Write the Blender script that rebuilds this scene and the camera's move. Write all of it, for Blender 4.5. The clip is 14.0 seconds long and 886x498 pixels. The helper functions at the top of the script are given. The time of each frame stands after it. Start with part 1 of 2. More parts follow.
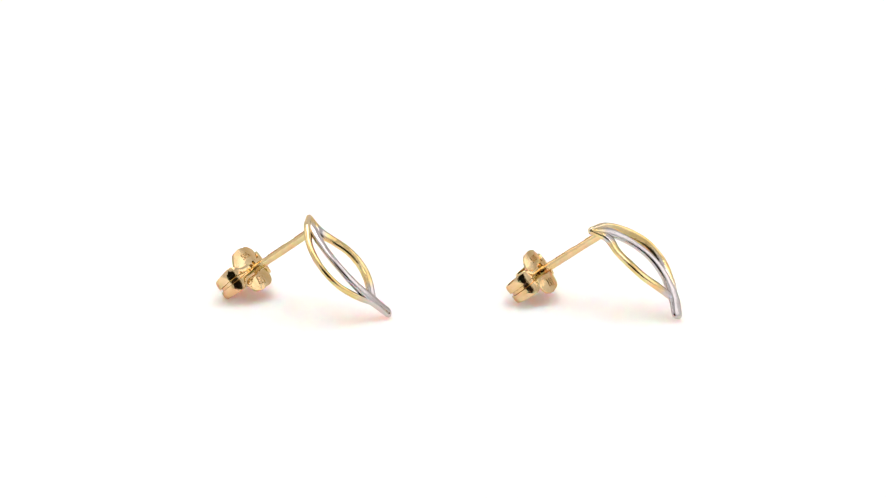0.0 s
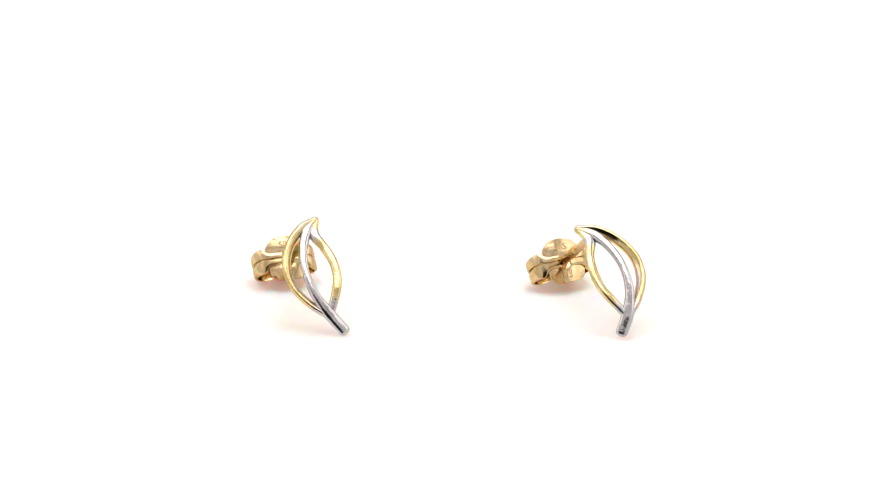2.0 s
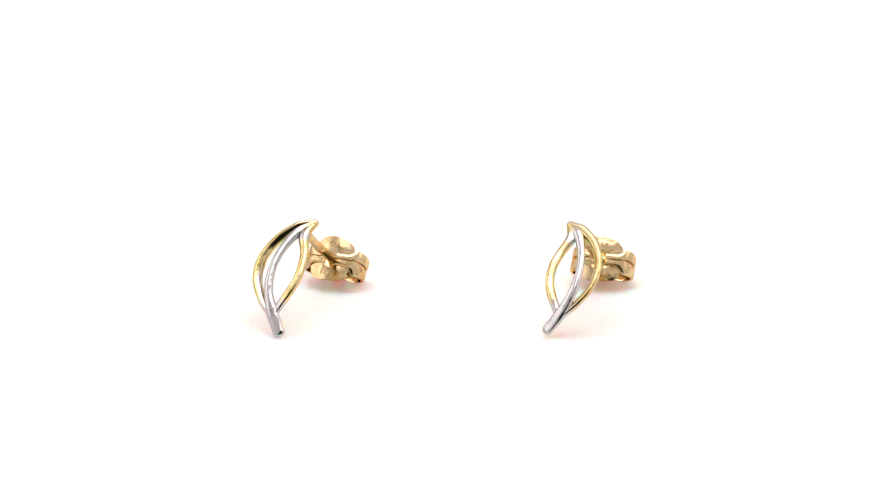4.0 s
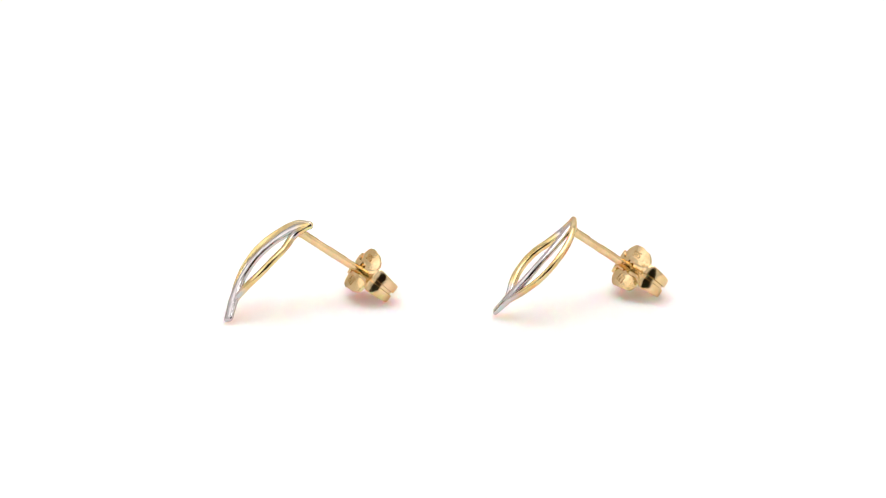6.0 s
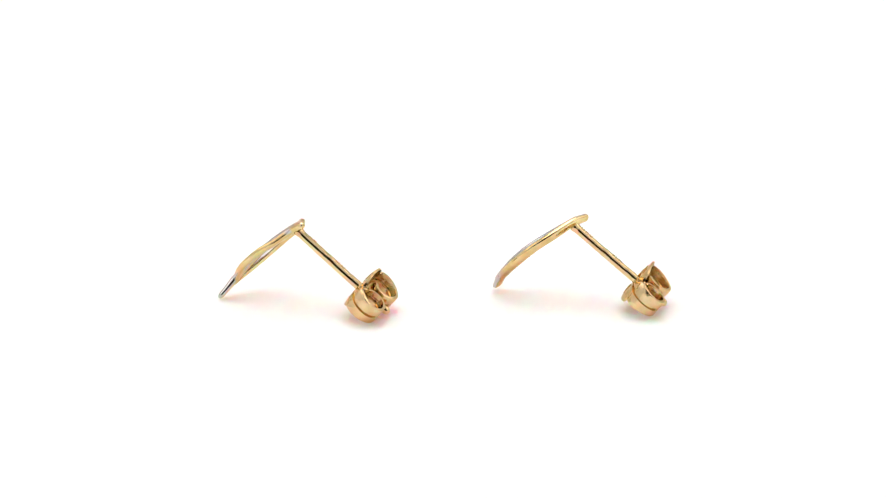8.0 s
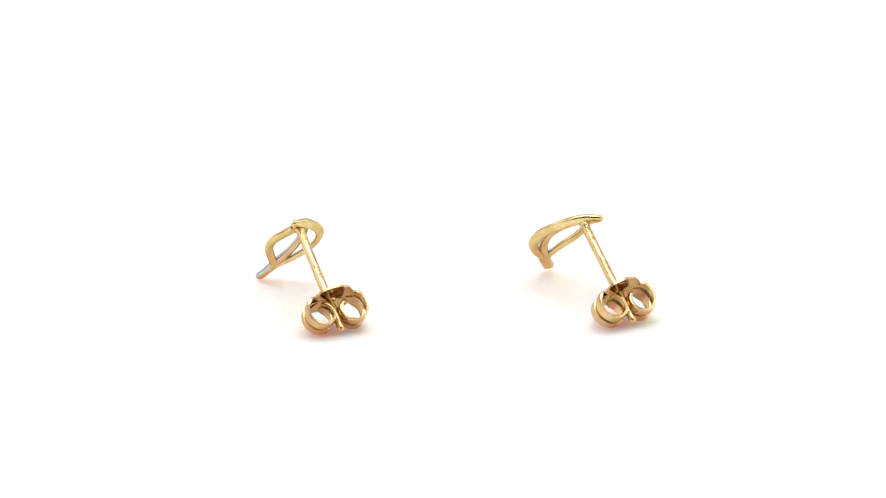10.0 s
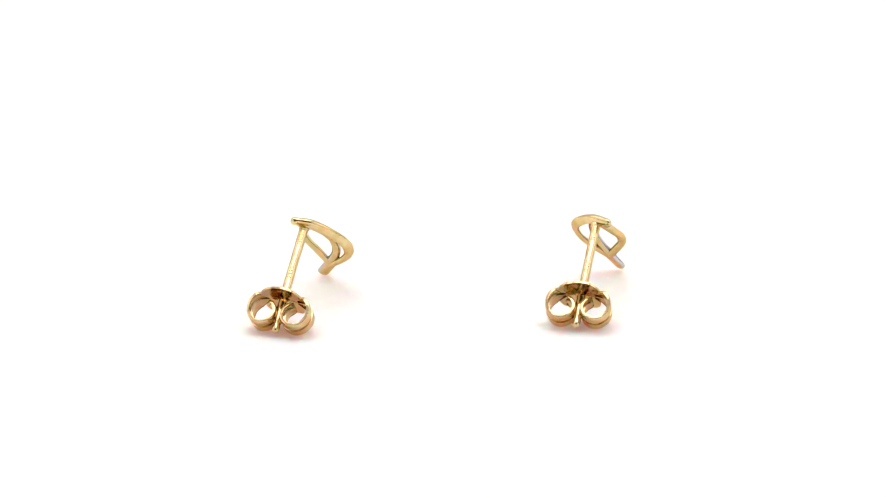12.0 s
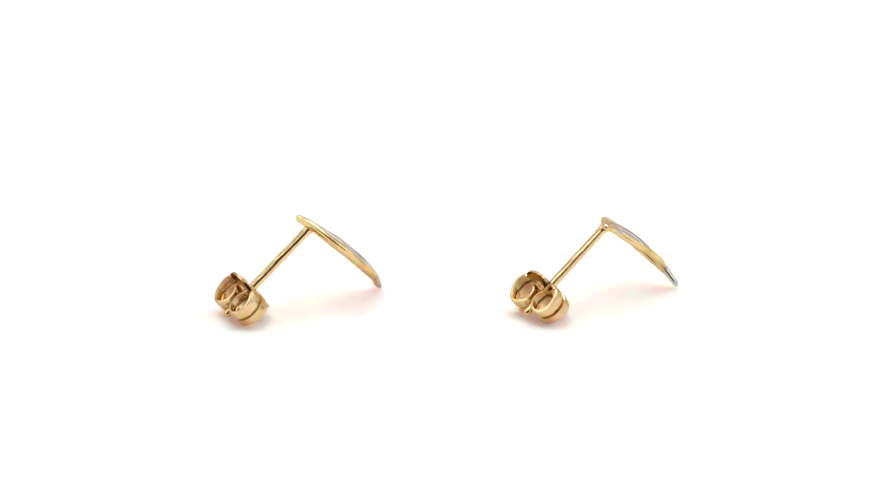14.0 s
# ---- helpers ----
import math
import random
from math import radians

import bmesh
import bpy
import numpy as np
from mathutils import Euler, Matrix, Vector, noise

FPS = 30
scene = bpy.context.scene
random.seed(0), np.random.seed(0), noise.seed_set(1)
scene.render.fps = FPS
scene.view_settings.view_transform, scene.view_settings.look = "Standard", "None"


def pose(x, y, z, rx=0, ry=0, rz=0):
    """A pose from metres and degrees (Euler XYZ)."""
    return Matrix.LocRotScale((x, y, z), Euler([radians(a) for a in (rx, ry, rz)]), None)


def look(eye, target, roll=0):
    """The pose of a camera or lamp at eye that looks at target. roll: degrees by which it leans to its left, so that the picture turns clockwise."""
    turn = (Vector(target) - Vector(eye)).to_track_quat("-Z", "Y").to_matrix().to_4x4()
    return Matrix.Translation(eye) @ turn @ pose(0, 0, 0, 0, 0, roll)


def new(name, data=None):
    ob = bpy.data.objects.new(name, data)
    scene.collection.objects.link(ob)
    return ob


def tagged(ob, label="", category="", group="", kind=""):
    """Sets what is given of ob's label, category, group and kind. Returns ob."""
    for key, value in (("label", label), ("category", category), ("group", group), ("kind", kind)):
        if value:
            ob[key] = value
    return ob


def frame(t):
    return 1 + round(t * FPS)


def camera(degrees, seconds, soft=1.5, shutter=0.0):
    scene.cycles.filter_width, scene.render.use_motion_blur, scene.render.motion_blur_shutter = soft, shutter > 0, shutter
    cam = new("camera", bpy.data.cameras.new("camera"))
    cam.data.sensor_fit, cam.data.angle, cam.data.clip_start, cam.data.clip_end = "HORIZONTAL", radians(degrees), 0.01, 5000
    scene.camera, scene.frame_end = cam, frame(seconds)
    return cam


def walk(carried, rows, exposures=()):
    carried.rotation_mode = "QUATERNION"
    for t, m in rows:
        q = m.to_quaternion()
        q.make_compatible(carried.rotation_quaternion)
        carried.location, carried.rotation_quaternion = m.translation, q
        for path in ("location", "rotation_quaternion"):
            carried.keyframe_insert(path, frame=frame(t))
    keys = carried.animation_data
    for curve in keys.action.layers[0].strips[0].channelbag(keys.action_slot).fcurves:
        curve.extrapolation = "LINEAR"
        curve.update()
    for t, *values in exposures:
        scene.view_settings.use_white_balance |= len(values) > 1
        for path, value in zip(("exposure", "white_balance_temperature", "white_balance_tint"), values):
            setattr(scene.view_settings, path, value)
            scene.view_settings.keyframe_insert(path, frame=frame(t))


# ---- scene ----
MM = 0.001

# ---- camera: a long lens on a fixed stand, looking down at the table ----
cam = camera(11.194, 14.0, soft=1.0)
TILT, REACH, AIM = radians(20.644), 0.416, 0.00558
EYE = (0, -REACH * math.cos(TILT), AIM + REACH * math.sin(TILT))
STAND = look(EYE, (0, 0, AIM))
walk(cam, [(0, STAND), (14, STAND)])

# ---- light: a photo tent with a top softbox and two side softboxes, dim room behind ----
world = bpy.data.worlds.new("room_light")
world.use_nodes = True
scene.world = world
world.node_tree.nodes["Background"].inputs[0].default_value = (1, 0.93, 0.86, 1)
world.node_tree.nodes["Background"].inputs[1].default_value = 0.12
scene.view_settings.exposure = 0.0


def softbox(name, eye, target, wide, deep, watts, colour):
    data = bpy.data.lights.new(name, "AREA")
    data.shape, data.size, data.size_y, data.energy, data.color = "RECTANGLE", wide, deep, watts, colour
    ob = new(name, data)
    ob.matrix_world = look(eye, target)
    return tagged(ob, kind="structure")


WARM = (1.0, 0.945, 0.935)
softbox("softbox_top", (0, 0.03, 0.57), (0, 0.03, 0), 0.56, 0.50, 2.5, WARM)
softbox("softbox_side_1", (-0.44, 0.05, 0.28), (0, 0.05, 0.2), 0.50, 0.42, 0.52, WARM)
softbox("softbox_side_2", (0.44, 0.05, 0.28), (0, 0.05, 0.2), 0.50, 0.42, 0.52, WARM)


# ---- materials ----
def nodes_of(name):
    mat = bpy.data.materials.new(name)
    mat.use_nodes = True
    nt = mat.node_tree
    return mat, nt, nt.nodes["Principled BSDF"]


def noise_node(nt, scale, detail=3.0):
    co = nt.nodes.new("ShaderNodeTexCoord")
    tex = nt.nodes.new("ShaderNodeTexNoise")
    tex.inputs["Scale"].default_value, tex.inputs["Detail"].default_value = scale, detail
    nt.links.new(co.outputs["Object"], tex.inputs["Vector"])
    return tex


def ramp(nt, src, low, high, a=0.35, b=0.65):
    r = nt.nodes.new("ShaderNodeValToRGB")
    r.color_ramp.elements[0].position, r.color_ramp.elements[1].position = a, b
    r.color_ramp.elements[0].color, r.color_ramp.elements[1].color = (*low, 1), (*high, 1)
    nt.links.new(src, r.inputs["Fac"])
    return r


def bump(nt, bsdf, src, strength, distance):
    b = nt.nodes.new("ShaderNodeBump")
    b.inputs["Strength"].default_value, b.inputs["Distance"].default_value = strength, distance
    nt.links.new(src, b.inputs["Height"])
    nt.links.new(b.outputs["Normal"], bsdf.inputs["Normal"])


def metal(name, low, high, rough, rhodium=None, relief=0.35, edge=(0.68, 0.54, 0.38)):
    """Polished precious metal: two tones of alloy, hand-polishing waves and fine scratches."""
    mat, nt, bsdf = nodes_of(name)
    bsdf.inputs["Metallic"].default_value = 1.0
    bsdf.inputs["Specular Tint"].default_value = (*edge, 1)
    broad = noise_node(nt, 700)
    tone = ramp(nt, broad.outputs["Fac"], low, high)
    colour = tone.outputs["Color"]
    if rhodium:
        plate = nt.nodes.new("ShaderNodeAttribute")
        plate.attribute_name = "rhodium"
        mix = nt.nodes.new("ShaderNodeMix")
        mix.data_type = "RGBA"
        nt.links.new(plate.outputs["Fac"], mix.inputs["Factor"])
        nt.links.new(colour, mix.inputs["A"])
        mix.inputs["B"].default_value = (*rhodium, 1)
        colour = mix.outputs["Result"]
    nt.links.new(colour, bsdf.inputs["Base Color"])
    fine = noise_node(nt, 4200, 4)
    gloss = ramp(nt, fine.outputs["Fac"], (rough * 0.7,) * 3, (rough * 1.4,) * 3)
    nt.links.new(gloss.outputs["Color"], bsdf.inputs["Roughness"])
    wave = noise_node(nt, 1900, 5)
    wave.inputs["Roughness"].default_value = 0.55
    bump(nt, bsdf, wave.outputs["Fac"], relief, 0.00006)
    return mat


GOLD = metal("yellow_gold_with_rhodium", (0.66, 0.50, 0.215), (0.79, 0.645, 0.34), 0.11, (0.57, 0.555, 0.565), 0.6)
POST_GOLD = metal("drawn_gold_wire", (0.71, 0.54, 0.28), (0.80, 0.64, 0.36), 0.13, relief=0.4)
CLASP_GOLD = metal("pressed_gold_sheet", (0.63, 0.455, 0.225), (0.77, 0.60, 0.35), 0.12, relief=0.6)
STAMP = metal("stamped_gold", (0.52, 0.36, 0.16), (0.60, 0.42, 0.20), 0.30)


def translucent(name, low, high, rough, scale):
    """White acrylic-like board: light spreads inside it, red the furthest."""
    mat = plain(name, low, high, rough, scale)
    bsdf = mat.node_tree.nodes["Principled BSDF"]
    bsdf.inputs["Subsurface Weight"].default_value = 1.0
    bsdf.inputs["Subsurface Radius"].default_value = (1.0, 0.38, 0.28)
    bsdf.inputs["Subsurface Scale"].default_value = 0.007
    return mat


def plain(name, low, high, rough, scale):
    mat, nt, bsdf = nodes_of(name)
    tex = noise_node(nt, scale, 4)
    tone = ramp(nt, tex.outputs["Fac"], low, high)
    nt.links.new(tone.outputs["Color"], bsdf.inputs["Base Color"])
    bsdf.inputs["Roughness"].default_value = rough
    bsdf.inputs["Specular IOR Level"].default_value = 0.2
    return mat


PAPER = translucent("matt_white_board", (0.95, 0.92, 0.91), (0.96, 0.93, 0.92), 0.7, 60)
CLOTH = plain("white_tent_cloth", (0.78, 0.78, 0.78), (0.82, 0.82, 0.82), 0.9, 25)
DARK = plain("dim_room_wall", (0.10, 0.09, 0.08), (0.13, 0.115, 0.10), 0.9, 4)


# ---- mesh helpers ----
def to_object(name, bm, material, smooth=True):
    bmesh.ops.recalc_face_normals(bm, faces=bm.faces)
    me = bpy.data.meshes.new(name)
    bm.to_mesh(me)
    bm.free()
    me.materials.append(material)
    for p in me.polygons:
        p.use_smooth = smooth
    return new(name, me)


def part(name, bm, material, parent, label="", smooth=True, crease=0):
    ob = to_object(name, bm, material, smooth)
    if crease:
        ob.data.set_sharp_from_angle(angle=radians(crease))
    ob.parent = parent
    if label:
        tagged(ob, label)
    return ob


def slab(name, lo, hi, material, label, category):
    bm = bmesh.new()
    bmesh.ops.create_cube(bm, size=1)
    for v in bm.verts:
        v.co = Vector([lo[i] + (v.co[i] + 0.5) * (hi[i] - lo[i]) for i in range(3)])
    return tagged(to_object(name, bm, material, False), label, category, kind="structure")


def smooth_path(points, per=8):
    """Centripetal-looking cubic through the points."""
    pts = [Vector(p) for p in points]
    pts = [pts[0] * 2 - pts[1]] + pts + [pts[-1] * 2 - pts[-2]]
    out = []
    for i in range(1, len(pts) - 2):
        a, b, c, d = pts[i - 1:i + 3]
        for k in range(per):
            t = k / per
            out.append(0.5 * (2 * b + (c - a) * t + (2 * a - 5 * b + 4 * c - d) * t * t + (3 * b - a - 3 * c + d) * t ** 3))
    out.append(pts[-2])
    return out


def spread(values, n):
    """n values read evenly along a short list."""
    out = []
    for i in range(n):
        x = i / (n - 1) * (len(values) - 1)
        k = min(int(x), len(values) - 2)
        f = x - k
        f = f * f * (3 - 2 * f)
        out.append(values[k] * (1 - f) + values[k + 1] * f)
    return out


def tube(path, side, deep, front, ring=20, mask=None, tilt=0.0, boxy=1.0, inward=None, blunt=1.0):
    """A round-ended wire along path with half-widths side (across front) and deep (along front)."""
    bm = bmesh.new()
    layer = bm.verts.layers.float.new("rhodium")
    n = len(path)
    stations = []
    for i in range(n):
        t = (path[min(i + 1, n - 1)] - path[max(i - 1, 0)]).normalized()
        stations.append((path[i], t, side[i], deep[i], i / (n - 1)))
    first, last = stations[0], stations[-1]
    caps = [math.radians(a) for a in (80, 62, 42, 20)]
    head = [(first[0] - first[1] * first[2] * math.sin(a), first[1], first[2] * math.cos(a), first[3] * math.cos(a), 0) for a in caps]
    tail = [(last[0] + last[1] * last[2] * blunt * math.sin(a), last[1], last[2] * math.cos(a) ** blunt, last[3] * math.cos(a) ** blunt, 1) for a in reversed(caps)]
    rows = []
    for c, t, s, d, f in head + stations + tail:
        level = front.cross(t).normalized()
        rise = t.cross(level).normalized()
        across = level * math.cos(tilt) + rise * math.sin(tilt)
        up = rise * math.cos(tilt) - level * math.sin(tilt)
        row = []
        for k in range(ring):
            a = 2 * math.pi * k / ring
            ca, sa = (math.copysign(abs(f) ** boxy, f) for f in (math.cos(a), math.sin(a)))
            way = across * ca * s + up * sa * d
            v = bm.verts.new(c + way)
            v[layer] = mask(f, way.normalized().dot(rise), way.normalized().dot(inward)) if mask else 0.0
            row.append(v)
        rows.append(row)
    for a, b in zip(rows, rows[1:]):
        for k in range(ring):
            bm.faces.new((a[k], a[(k + 1) % ring], b[(k + 1) % ring], b[k]))
    bm.faces.new(rows[0])
    bm.faces.new(rows[-1])
    return bm


def step(x, lo, hi):
    x = min(max((x - lo) / (hi - lo), 0), 1)
    return x * x * (3 - 2 * x)


# ---- the setting ----
slab("floor", (-0.45, -0.37, -0.012), (0.45, 0.40, 0.0), PAPER, "matt white board lit almost to pure white", "table top")
slab("wall_back", (-0.45, 0.40, -0.012), (0.45, 0.405, 0.60), CLOTH, "white cloth back wall of a photo tent", "wall")
slab("wall_left", (-0.455, -0.37, 0.0), (-0.45, 0.40, 0.60), CLOTH, "white cloth side wall of a photo tent", "wall")
slab("wall_right", (0.45, -0.37, 0.0), (0.455, 0.40, 0.60), CLOTH, "white cloth side wall of a photo tent", "wall")
slab("ceiling", (-0.455, -0.37, 0.60), (0.455, 0.405, 0.605), CLOTH, "white cloth roof of a photo tent", "ceiling")
slab("wall_front_left", (-0.45, -0.375, 0.0), (-0.20, -0.37, 0.60), CLOTH, "white cloth front flap of a photo tent", "wall")
slab("wall_front_right", (0.20, -0.375, 0.0), (0.45, -0.37, 0.60), CLOTH, "white cloth front flap of a photo tent", "wall")
slab("wall_front_top", (-0.20, -0.375, 0.40), (0.20, -0.37, 0.60), CLOTH, "white cloth front flap of a photo tent", "wall")
slab("table", (-0.60, -0.46, -0.75), (0.60, 0.50, -0.0125), DARK, "dark plain table under the white board", "table top")
slab("floor_room", (-1.2, -1.4, -0.77), (1.2, 1.2, -0.75), DARK, "dark plain floor of the room", "floor")
for name, lo, hi in (("wall_south", (-1.2, -1.42, -0.77), (1.2, -1.40, 1.5)), ("wall_north", (-1.2, 1.20, -0.77), (1.2, 1.22, 1.5)),
                     ("wall_west", (-1.22, -1.42, -0.77), (-1.2, 1.22, 1.5)), ("wall_east", (1.2, -1.42, -0.77), (1.22, 1.22, 1.5))):
    slab(name, lo, hi, DARK, "dim plain wall of the room", "wall")

# ---- the earrings, in millimetres; leaf space: along the leaf, across it, out of its face ----
OUTER = ((0.20, -0.10, -0.02), (0.92, -1.60, 0.18), (2.50, -3.06, 0.18), (4.60, -3.87, 0.28), (6.75, -3.63, 0.29), (8.60, -2.47, 0.30), (10.12, -0.92, 0.32))
MIDRIB = ((0.22, -0.13, 0.03), (1.50, -1.30, 0.32), (3.50, -2.10, 0.60), (5.63, -2.34, 0.76), (7.78, -2.00, 0.69), (9.80, -1.02, 0.42))
INNER = ((0.26, -0.12, -0.02), (1.74, -0.60, 0.26), (3.25, 0.03, 0.43), (4.81, 0.41, 0.73), (6.46, 0.42, 0.82), (7.99, -0.05, 0.75), (9.80, -0.92, 0.33))
SCROLL = ((0.50, 0.10), (1.60, 0.18), (2.32, 0.48), (2.79, 1.17), (2.80, 2.07), (2.30, 2.80), (1.58, 3.07), (0.80, 2.78), (0.40, 2.20), (0.40, 1.60), (0.70, 1.08), (1.20, 0.78))


def wire(name, points, m, hand, side, deep, mask, parent, label, tilt=0.0, boxy=1.0, blunt=1.0):
    path = smooth_path([m @ Vector((u, hand * v, n)) * MM for u, v, n in points])
    n = len(path)
    side, deep = ([r * (1 + 0.055 * noise.noise(Vector((i * 0.6, hand * 3.1 + points[1][1], 0.5 + 7 * k)))) for i, r in enumerate(w)] for k, w in enumerate((spread(side, n), spread(deep, n))))
    front = (m.to_3x3() @ Vector((0, 0, 1))).normalized()
    inward = (m.to_3x3() @ Vector((0, hand, 0))).normalized()
    bm = tube(path, [r * MM for r in side], [r * MM for r in deep], front, 28, mask, radians(tilt) * hand, boxy, inward, blunt)
    return part(name, bm, GOLD, parent, label)


def clasp_frame(nut, tail):
    """Axes of the clasp: across (level), up its plate, and back along the post."""
    back = (tail - nut).normalized()
    across = Vector((0, 0, 1)).cross(back).normalized()
    up = back.cross(across).normalized()
    return Matrix((across, up, back)).transposed().to_4x4()


def plate_mesh(m, hand):
    """Pressed two-eared plate with a funnel round the post."""
    bm = bmesh.new()
    rings, around = 9, 56
    grids = []
    for face in (0, 0.21):
        rows = []
        for i in range(rings + 1):
            f = 0.19 + 0.81 * i / rings
            row = []
            for k in range(around):
                a = 2 * math.pi * k / around
                ear = abs(math.sin(a))
                r = ((abs(math.cos(a)) / 2.0) ** 3 + (ear / 2.15) ** 3) ** (-1 / 3) + 0.045 * math.sin(5 * a + 1) + 0.025 * math.sin(13 * a + hand)
                r *= 1 - 0.34 * (1 - step(ear, 0.22, 0.46))
                x, y = r * f * math.cos(a), r * f * math.sin(a)
                z = 0.09 * x * x + 0.035 * max(0, abs(y) - 1.0) ** 2 - 0.03 * math.exp(-((abs(y) - 1.2) / 0.5) ** 2) + 0.34 * math.exp(-((r * f) / 0.48) ** 2)
                row.append(bm.verts.new(m @ (Vector((x, y, z + face)) * MM)))
            rows.append(row)
        for a, b in zip(rows, rows[1:]):
            for k in range(around):
                bm.faces.new((a[k], a[(k + 1) % around], b[(k + 1) % around], b[k]))
        grids.append(rows)
    for row in (0, -1):
        a, b = grids[0][row], grids[1][row]
        for k in range(around):
            bm.faces.new((a[k], a[(k + 1) % around], b[(k + 1) % around], b[k]))
    return bm


def scroll_mesh(m, hand):
    """A strip with two rounded ribs and a groove, curled back towards the post."""
    path = smooth_path([(x * hand, z, 0) for x, z in SCROLL], 6)
    n = len(path)
    profile = [(-1.13, 0.0), (-1.10, 0.06), (-1.0, 0.10), (-0.6, 0.125), (-0.20, 0.11), (-0.14, -0.09), (0.14, -0.09), (0.20, 0.11), (0.6, 0.125), (1.0, 0.10), (1.10, 0.06), (1.13, 0.0)]
    bm = bmesh.new()
    rows = []
    for i, c in enumerate(path):
        t = (path[min(i + 1, n - 1)] - path[max(i - 1, 0)]).normalized()
        out = Vector((t.y, -t.x, 0)) * hand
        f = i / (n - 1)
        grow = 0.50 + 0.50 * step(f, 0.08, 0.19)
        grow *= 1 - 0.35 * step(f, 0.94, 1.0) ** 2
        back = step(f, 0.18, 0.46)
        grow *= 1.06 - 0.23 * back
        outer = [c + out * (b + 0.05) + Vector((0, 0, h * grow - 0.10 * back)) for h, b in profile]
        inner = [c + out * (b * 0.9 - 0.14) + Vector((0, 0, h * grow - 0.10 * back)) for h, b in reversed(profile)]
        rows.append([bm.verts.new(m @ (Vector((p.x, p.z, p.y)) * MM)) for p in outer + inner])
    w = len(rows[0])
    for a, b in zip(rows, rows[1:]):
        for k in range(w):
            bm.faces.new((a[k], a[(k + 1) % w], b[(k + 1) % w], b[k]))
    bm.faces.new(rows[0])
    bm.faces.new(rows[-1])
    return bm


def bars_mesh(m, bars, thick=0.03):
    """Small raised bars (x, y, width, height) on the plane of m, in millimetres."""
    bm = bmesh.new()
    for x, y, w, h in bars:
        made = bmesh.ops.create_cube(bm, size=1)["verts"]
        for v in made:
            v.co = m @ (Vector((x + v.co.x * w, y + v.co.y * h, v.co.z * thick)) * MM)
    return bm


def earring(hand, leaf, joint, nut, tail, base, stem, label):
    root = tagged(new("stud_earring"), label, "earring", "pair of stud earrings")
    lift = Vector((0, 0, base))
    joint, nut, tail = Vector(joint) + lift, Vector(nut) + lift, Vector(tail) + lift
    x, y, z, rx, ry, rz = leaf
    m = pose(x, y, z + base, rx, ry, rz)

    def rib_plate(f, up, inside):
        return step(up, -0.65, -0.25) * step(f, 0.03, 0.16)

    def outer_plate(f, up, inside):
        return step(up, -0.4, 0.0) * max(step(f, 0.78, 0.95), step(inside, 0.1, 0.5) * step(f, 0.52, 0.70), 0.45 * step(up, 0.2, 0.8) * (1 - step(f, 0.06, 0.30)))

    def inner_plate(f, up, inside):
        return step(up, -0.4, 0.0) * max(step(f, 0.84, 0.93), step(f, 0.10, 0.15) * (1 - step(f, 0.19, 0.26)))

    wire("midrib", MIDRIB + ((stem, 0.06, 0.11),), m, hand, (0.36, 0.47, 0.38, 0.37, 0.42, 0.57, 0.56), (0.28, 0.34, 0.29, 0.29, 0.32, 0.36, 0.27), rib_plate, root, "polished white rhodium-plated midrib and stem", 0, 0.86, 0.8)
    wire("outer_wire", OUTER, m, hand, (0.37, 0.45, 0.46, 0.47, 0.47, 0.44, 0.37), (0.28, 0.32, 0.29, 0.28, 0.28, 0.29, 0.27), outer_plate, root, "polished yellow gold outer edge wire", -35, 0.76)
    wire("inner_wire", INNER, m, hand, (0.36, 0.50, 0.41, 0.41, 0.41, 0.41, 0.39), (0.27, 0.34, 0.30, 0.31, 0.31, 0.31, 0.29), inner_plate, root, "polished yellow gold inner edge wire", 12, 0.84)

    # post: drawn wire, flattened where it is stamped, with a notched rounded tail
    run = tail - joint
    way = run.normalized()
    level = way.cross(Vector((0, 0, 1))).normalized()
    face = level.cross(way).normalized()
    n = 60
    path, side, deep = [], [], []
    for i in range(n):
        f = i / (n - 1)
        flat = step(f, 0.02, 0.05) * (1 - step(f, 0.30, 0.33)) + step(f, 0.38, 0.41) * (1 - step(f, 0.56, 0.60))
        neck = step(f, 0.93, 0.95) * (1 - step(f, 0.955, 0.975))
        wob = 0.007 * math.sin(11 * f + hand)
        path.append((joint + way * 0.28 * (1 - f) + run * f + face * (-0.012 * flat) + level * 0.05 * math.sin(math.pi * f)) * MM)
        side.append((0.40 + wob + 0.015 * flat - 0.08 * neck - 0.04 * step(f, 0.95, 1)) * MM)
        deep.append((0.40 - wob - 0.02 * flat - 0.08 * neck - 0.04 * step(f, 0.95, 1)) * MM)
    post = part("post", tube(path, side, deep, face, 18), POST_GOLD, root, "straight yellow gold ear post with stamped flats")
    turn = Matrix((way, -level, face)).transposed().to_4x4()
    length = run.length
    marks = []
    rng = random.Random(5 + int(hand))
    for k in range(11):
        s = (0.05 + 0.023 * k if k < 7 else 0.42 + 0.03 * (k - 7)) * length
        marks.append((s, 0.0, 0.07, 0.36))
        if k % 2:
            marks.append((s + 0.11, 0.10 * rng.choice((-1, 1)), 0.16, 0.07))
    spot = Matrix.Translation((joint + face * 0.362) * MM) @ turn
    part("hallmark", bars_mesh(spot, marks, 0.06), STAMP, post, "row of small stamped marks", False)
    # solder fillet under the leaf
    seat = [(joint + way * 0.24 + way * d) * MM for d in (0, 0.15, 0.4, 0.7)]
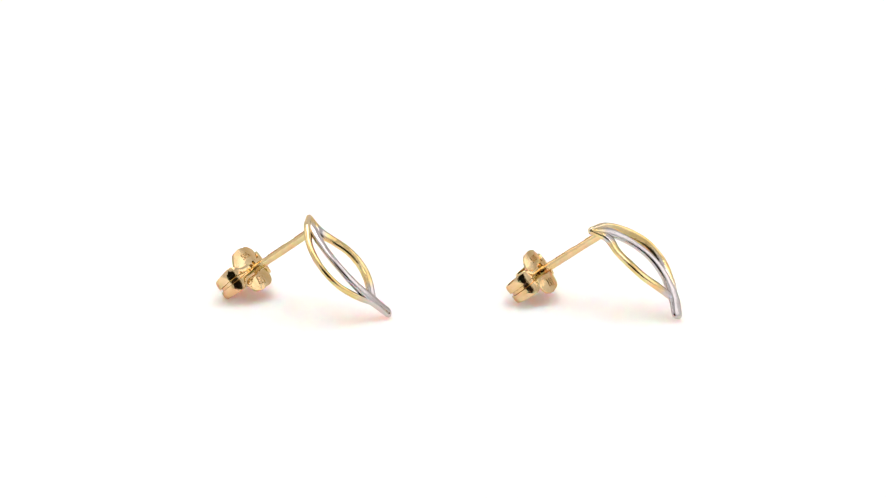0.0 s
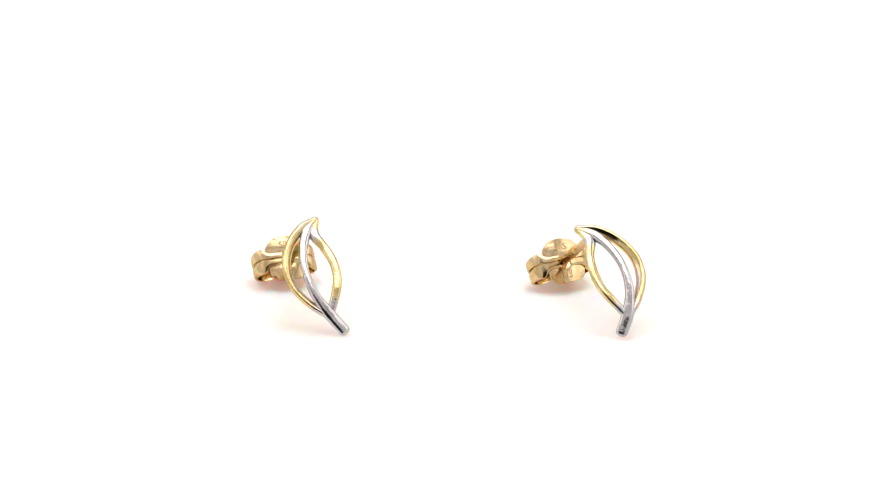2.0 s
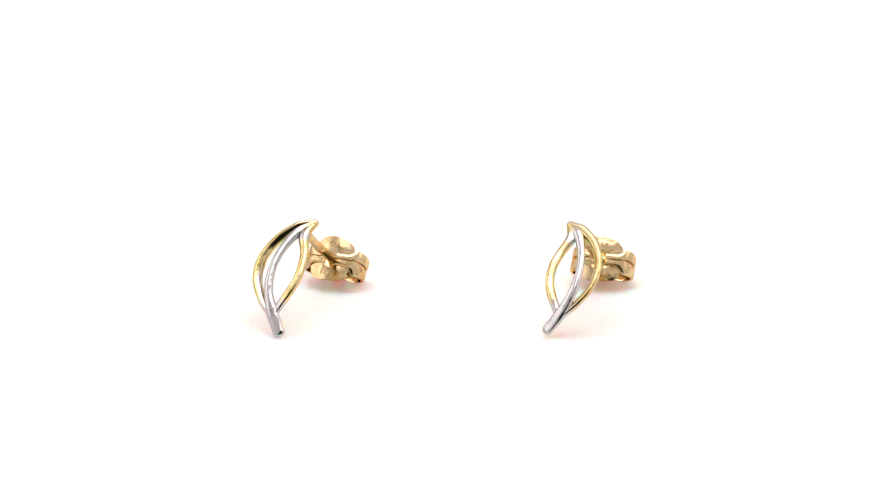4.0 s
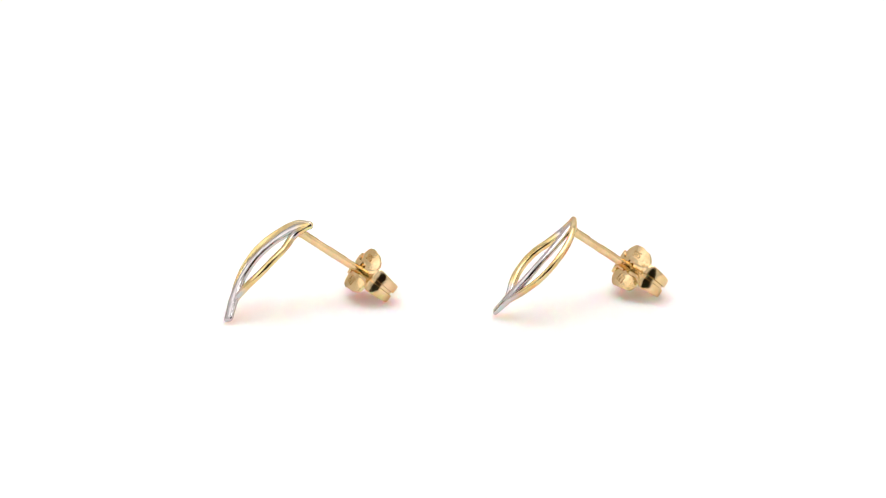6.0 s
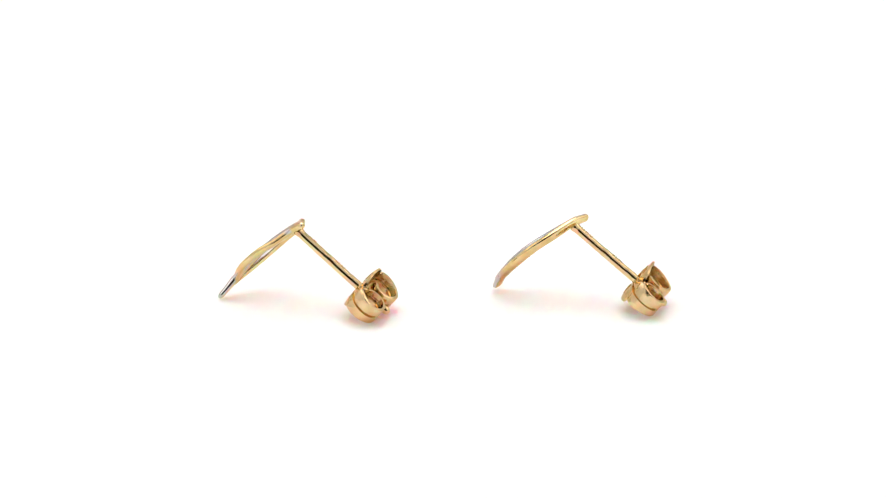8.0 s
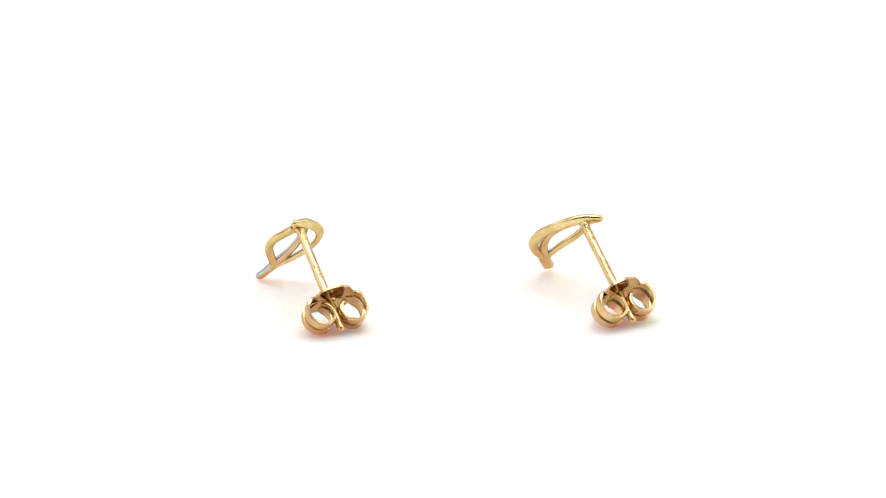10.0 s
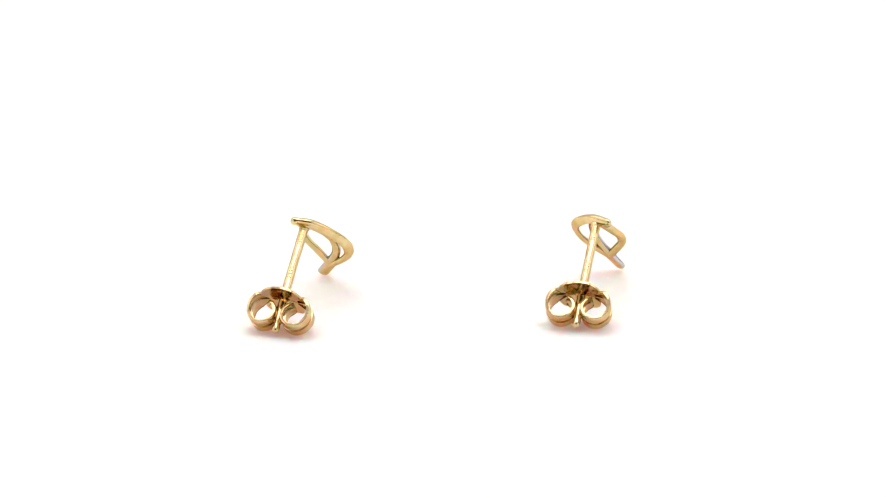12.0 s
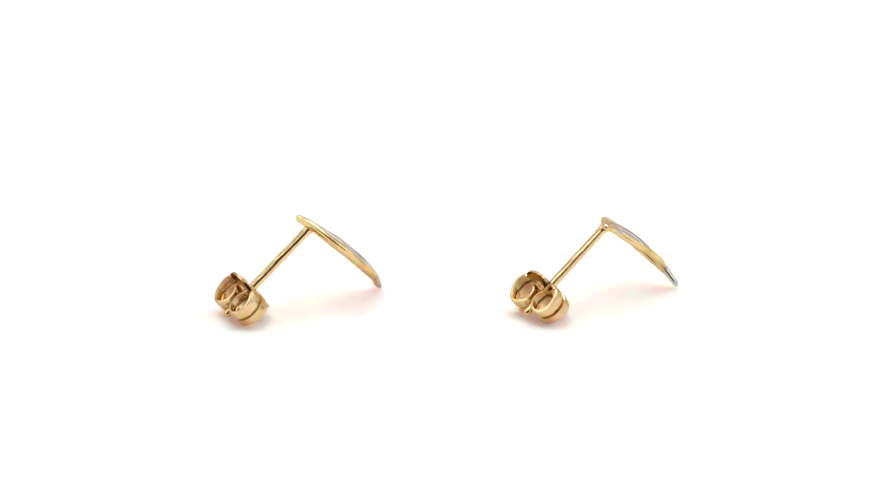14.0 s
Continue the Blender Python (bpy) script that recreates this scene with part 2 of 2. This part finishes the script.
    part("solder_joint", tube(seat, [0.5 * MM, 0.47 * MM, 0.40 * MM, 0.34 * MM], [0.46 * MM, 0.44 * MM, 0.38 * MM, 0.33 * MM], face, 18), POST_GOLD, post)

    # clasp
    frame_m = Matrix.Translation(nut * MM) @ clasp_frame(nut, tail)
    plate = part("clasp_plate", plate_mesh(frame_m, hand), CLASP_GOLD, root, "pressed gold two-eared clasp plate", crease=40)
    for h in (1, -1):
        part("scroll", scroll_mesh(frame_m, h), CLASP_GOLD, plate, "curled gold strip with a groove", crease=32)
    text = bpy.data.curves.new("fineness", "FONT")
    text.body, text.size, text.extrude, text.align_x, text.align_y = "585", 0.00082, 0.00002, "CENTER", "CENTER"
    holder = new("fineness_text", text)
    dg = bpy.context.evaluated_depsgraph_get()
    me = bpy.data.meshes.new_from_object(holder.evaluated_get(dg))
    bpy.data.objects.remove(holder)
    bm = bmesh.new()
    bm.from_mesh(me)
    bpy.data.meshes.remove(me)
    bm.transform(frame_m @ Matrix.Translation((0, 1.30 * MM, -0.03 * MM)) @ pose(0, 0, 0, 0, 180, 0))
    part("hallmark", bm, STAMP, plate, "stamped fineness mark", False)
    bars = ((-0.42, 0, 0.06, 0.7), (0.42, 0, 0.06, 0.7), (0, 0.35, 0.9, 0.06), (0, -0.35, 0.9, 0.06), (0, 0, 0.06, 0.7), (-0.21, 0.02, 0.36, 0.06), (0.21, 0.05, 0.36, 0.06), (0.18, -0.16, 0.2, 0.06), (-0.2, 0.2, 0.06, 0.25))
    part("hallmark", bars_mesh(frame_m @ Matrix.Translation((0.15 * MM, -1.30 * MM, -0.03 * MM)) @ pose(0, 0, 0, 0, 0, 12), bars), STAMP, plate, "stamped maker's cartouche", False)
    return root


EARRING_A = earring(1, (0.32, 1.06, 2.80, 0.8, 44.966, -27.3), (0.77, -0.07, 1.92), (-4.89, 2.48, -2.78), (-7.12, 3.64, -4.94), 5.66, 11.40,
                    "yellow and white gold leaf stud earring, on white board")
EARRING_B = earring(-1, (0.02, -1.80, 2.56, 14.7, 41.851, -16.907), (1.38, -0.93, 2.03), (-4.24, 1.40, -2.60), (-6.70, 2.19, -4.67), 5.43, 11.12,
                    "yellow and white gold leaf stud earring, mirrored, on white board")


def turning(x, y, speed, sway):
    rows = []
    for i in range(29):
        t = i * 0.5
        rows.append((t, pose(x * MM, y * MM, 0, 0, 0, speed * t + sway * ((t - 7) / 7) ** 2)))
    return rows


def motions():
    walk(EARRING_A, turning(-12.673, -0.21, -21.765, -0.37))
    walk(EARRING_B, turning(13.439, 0.41, -21.884, 0.13))


motions()
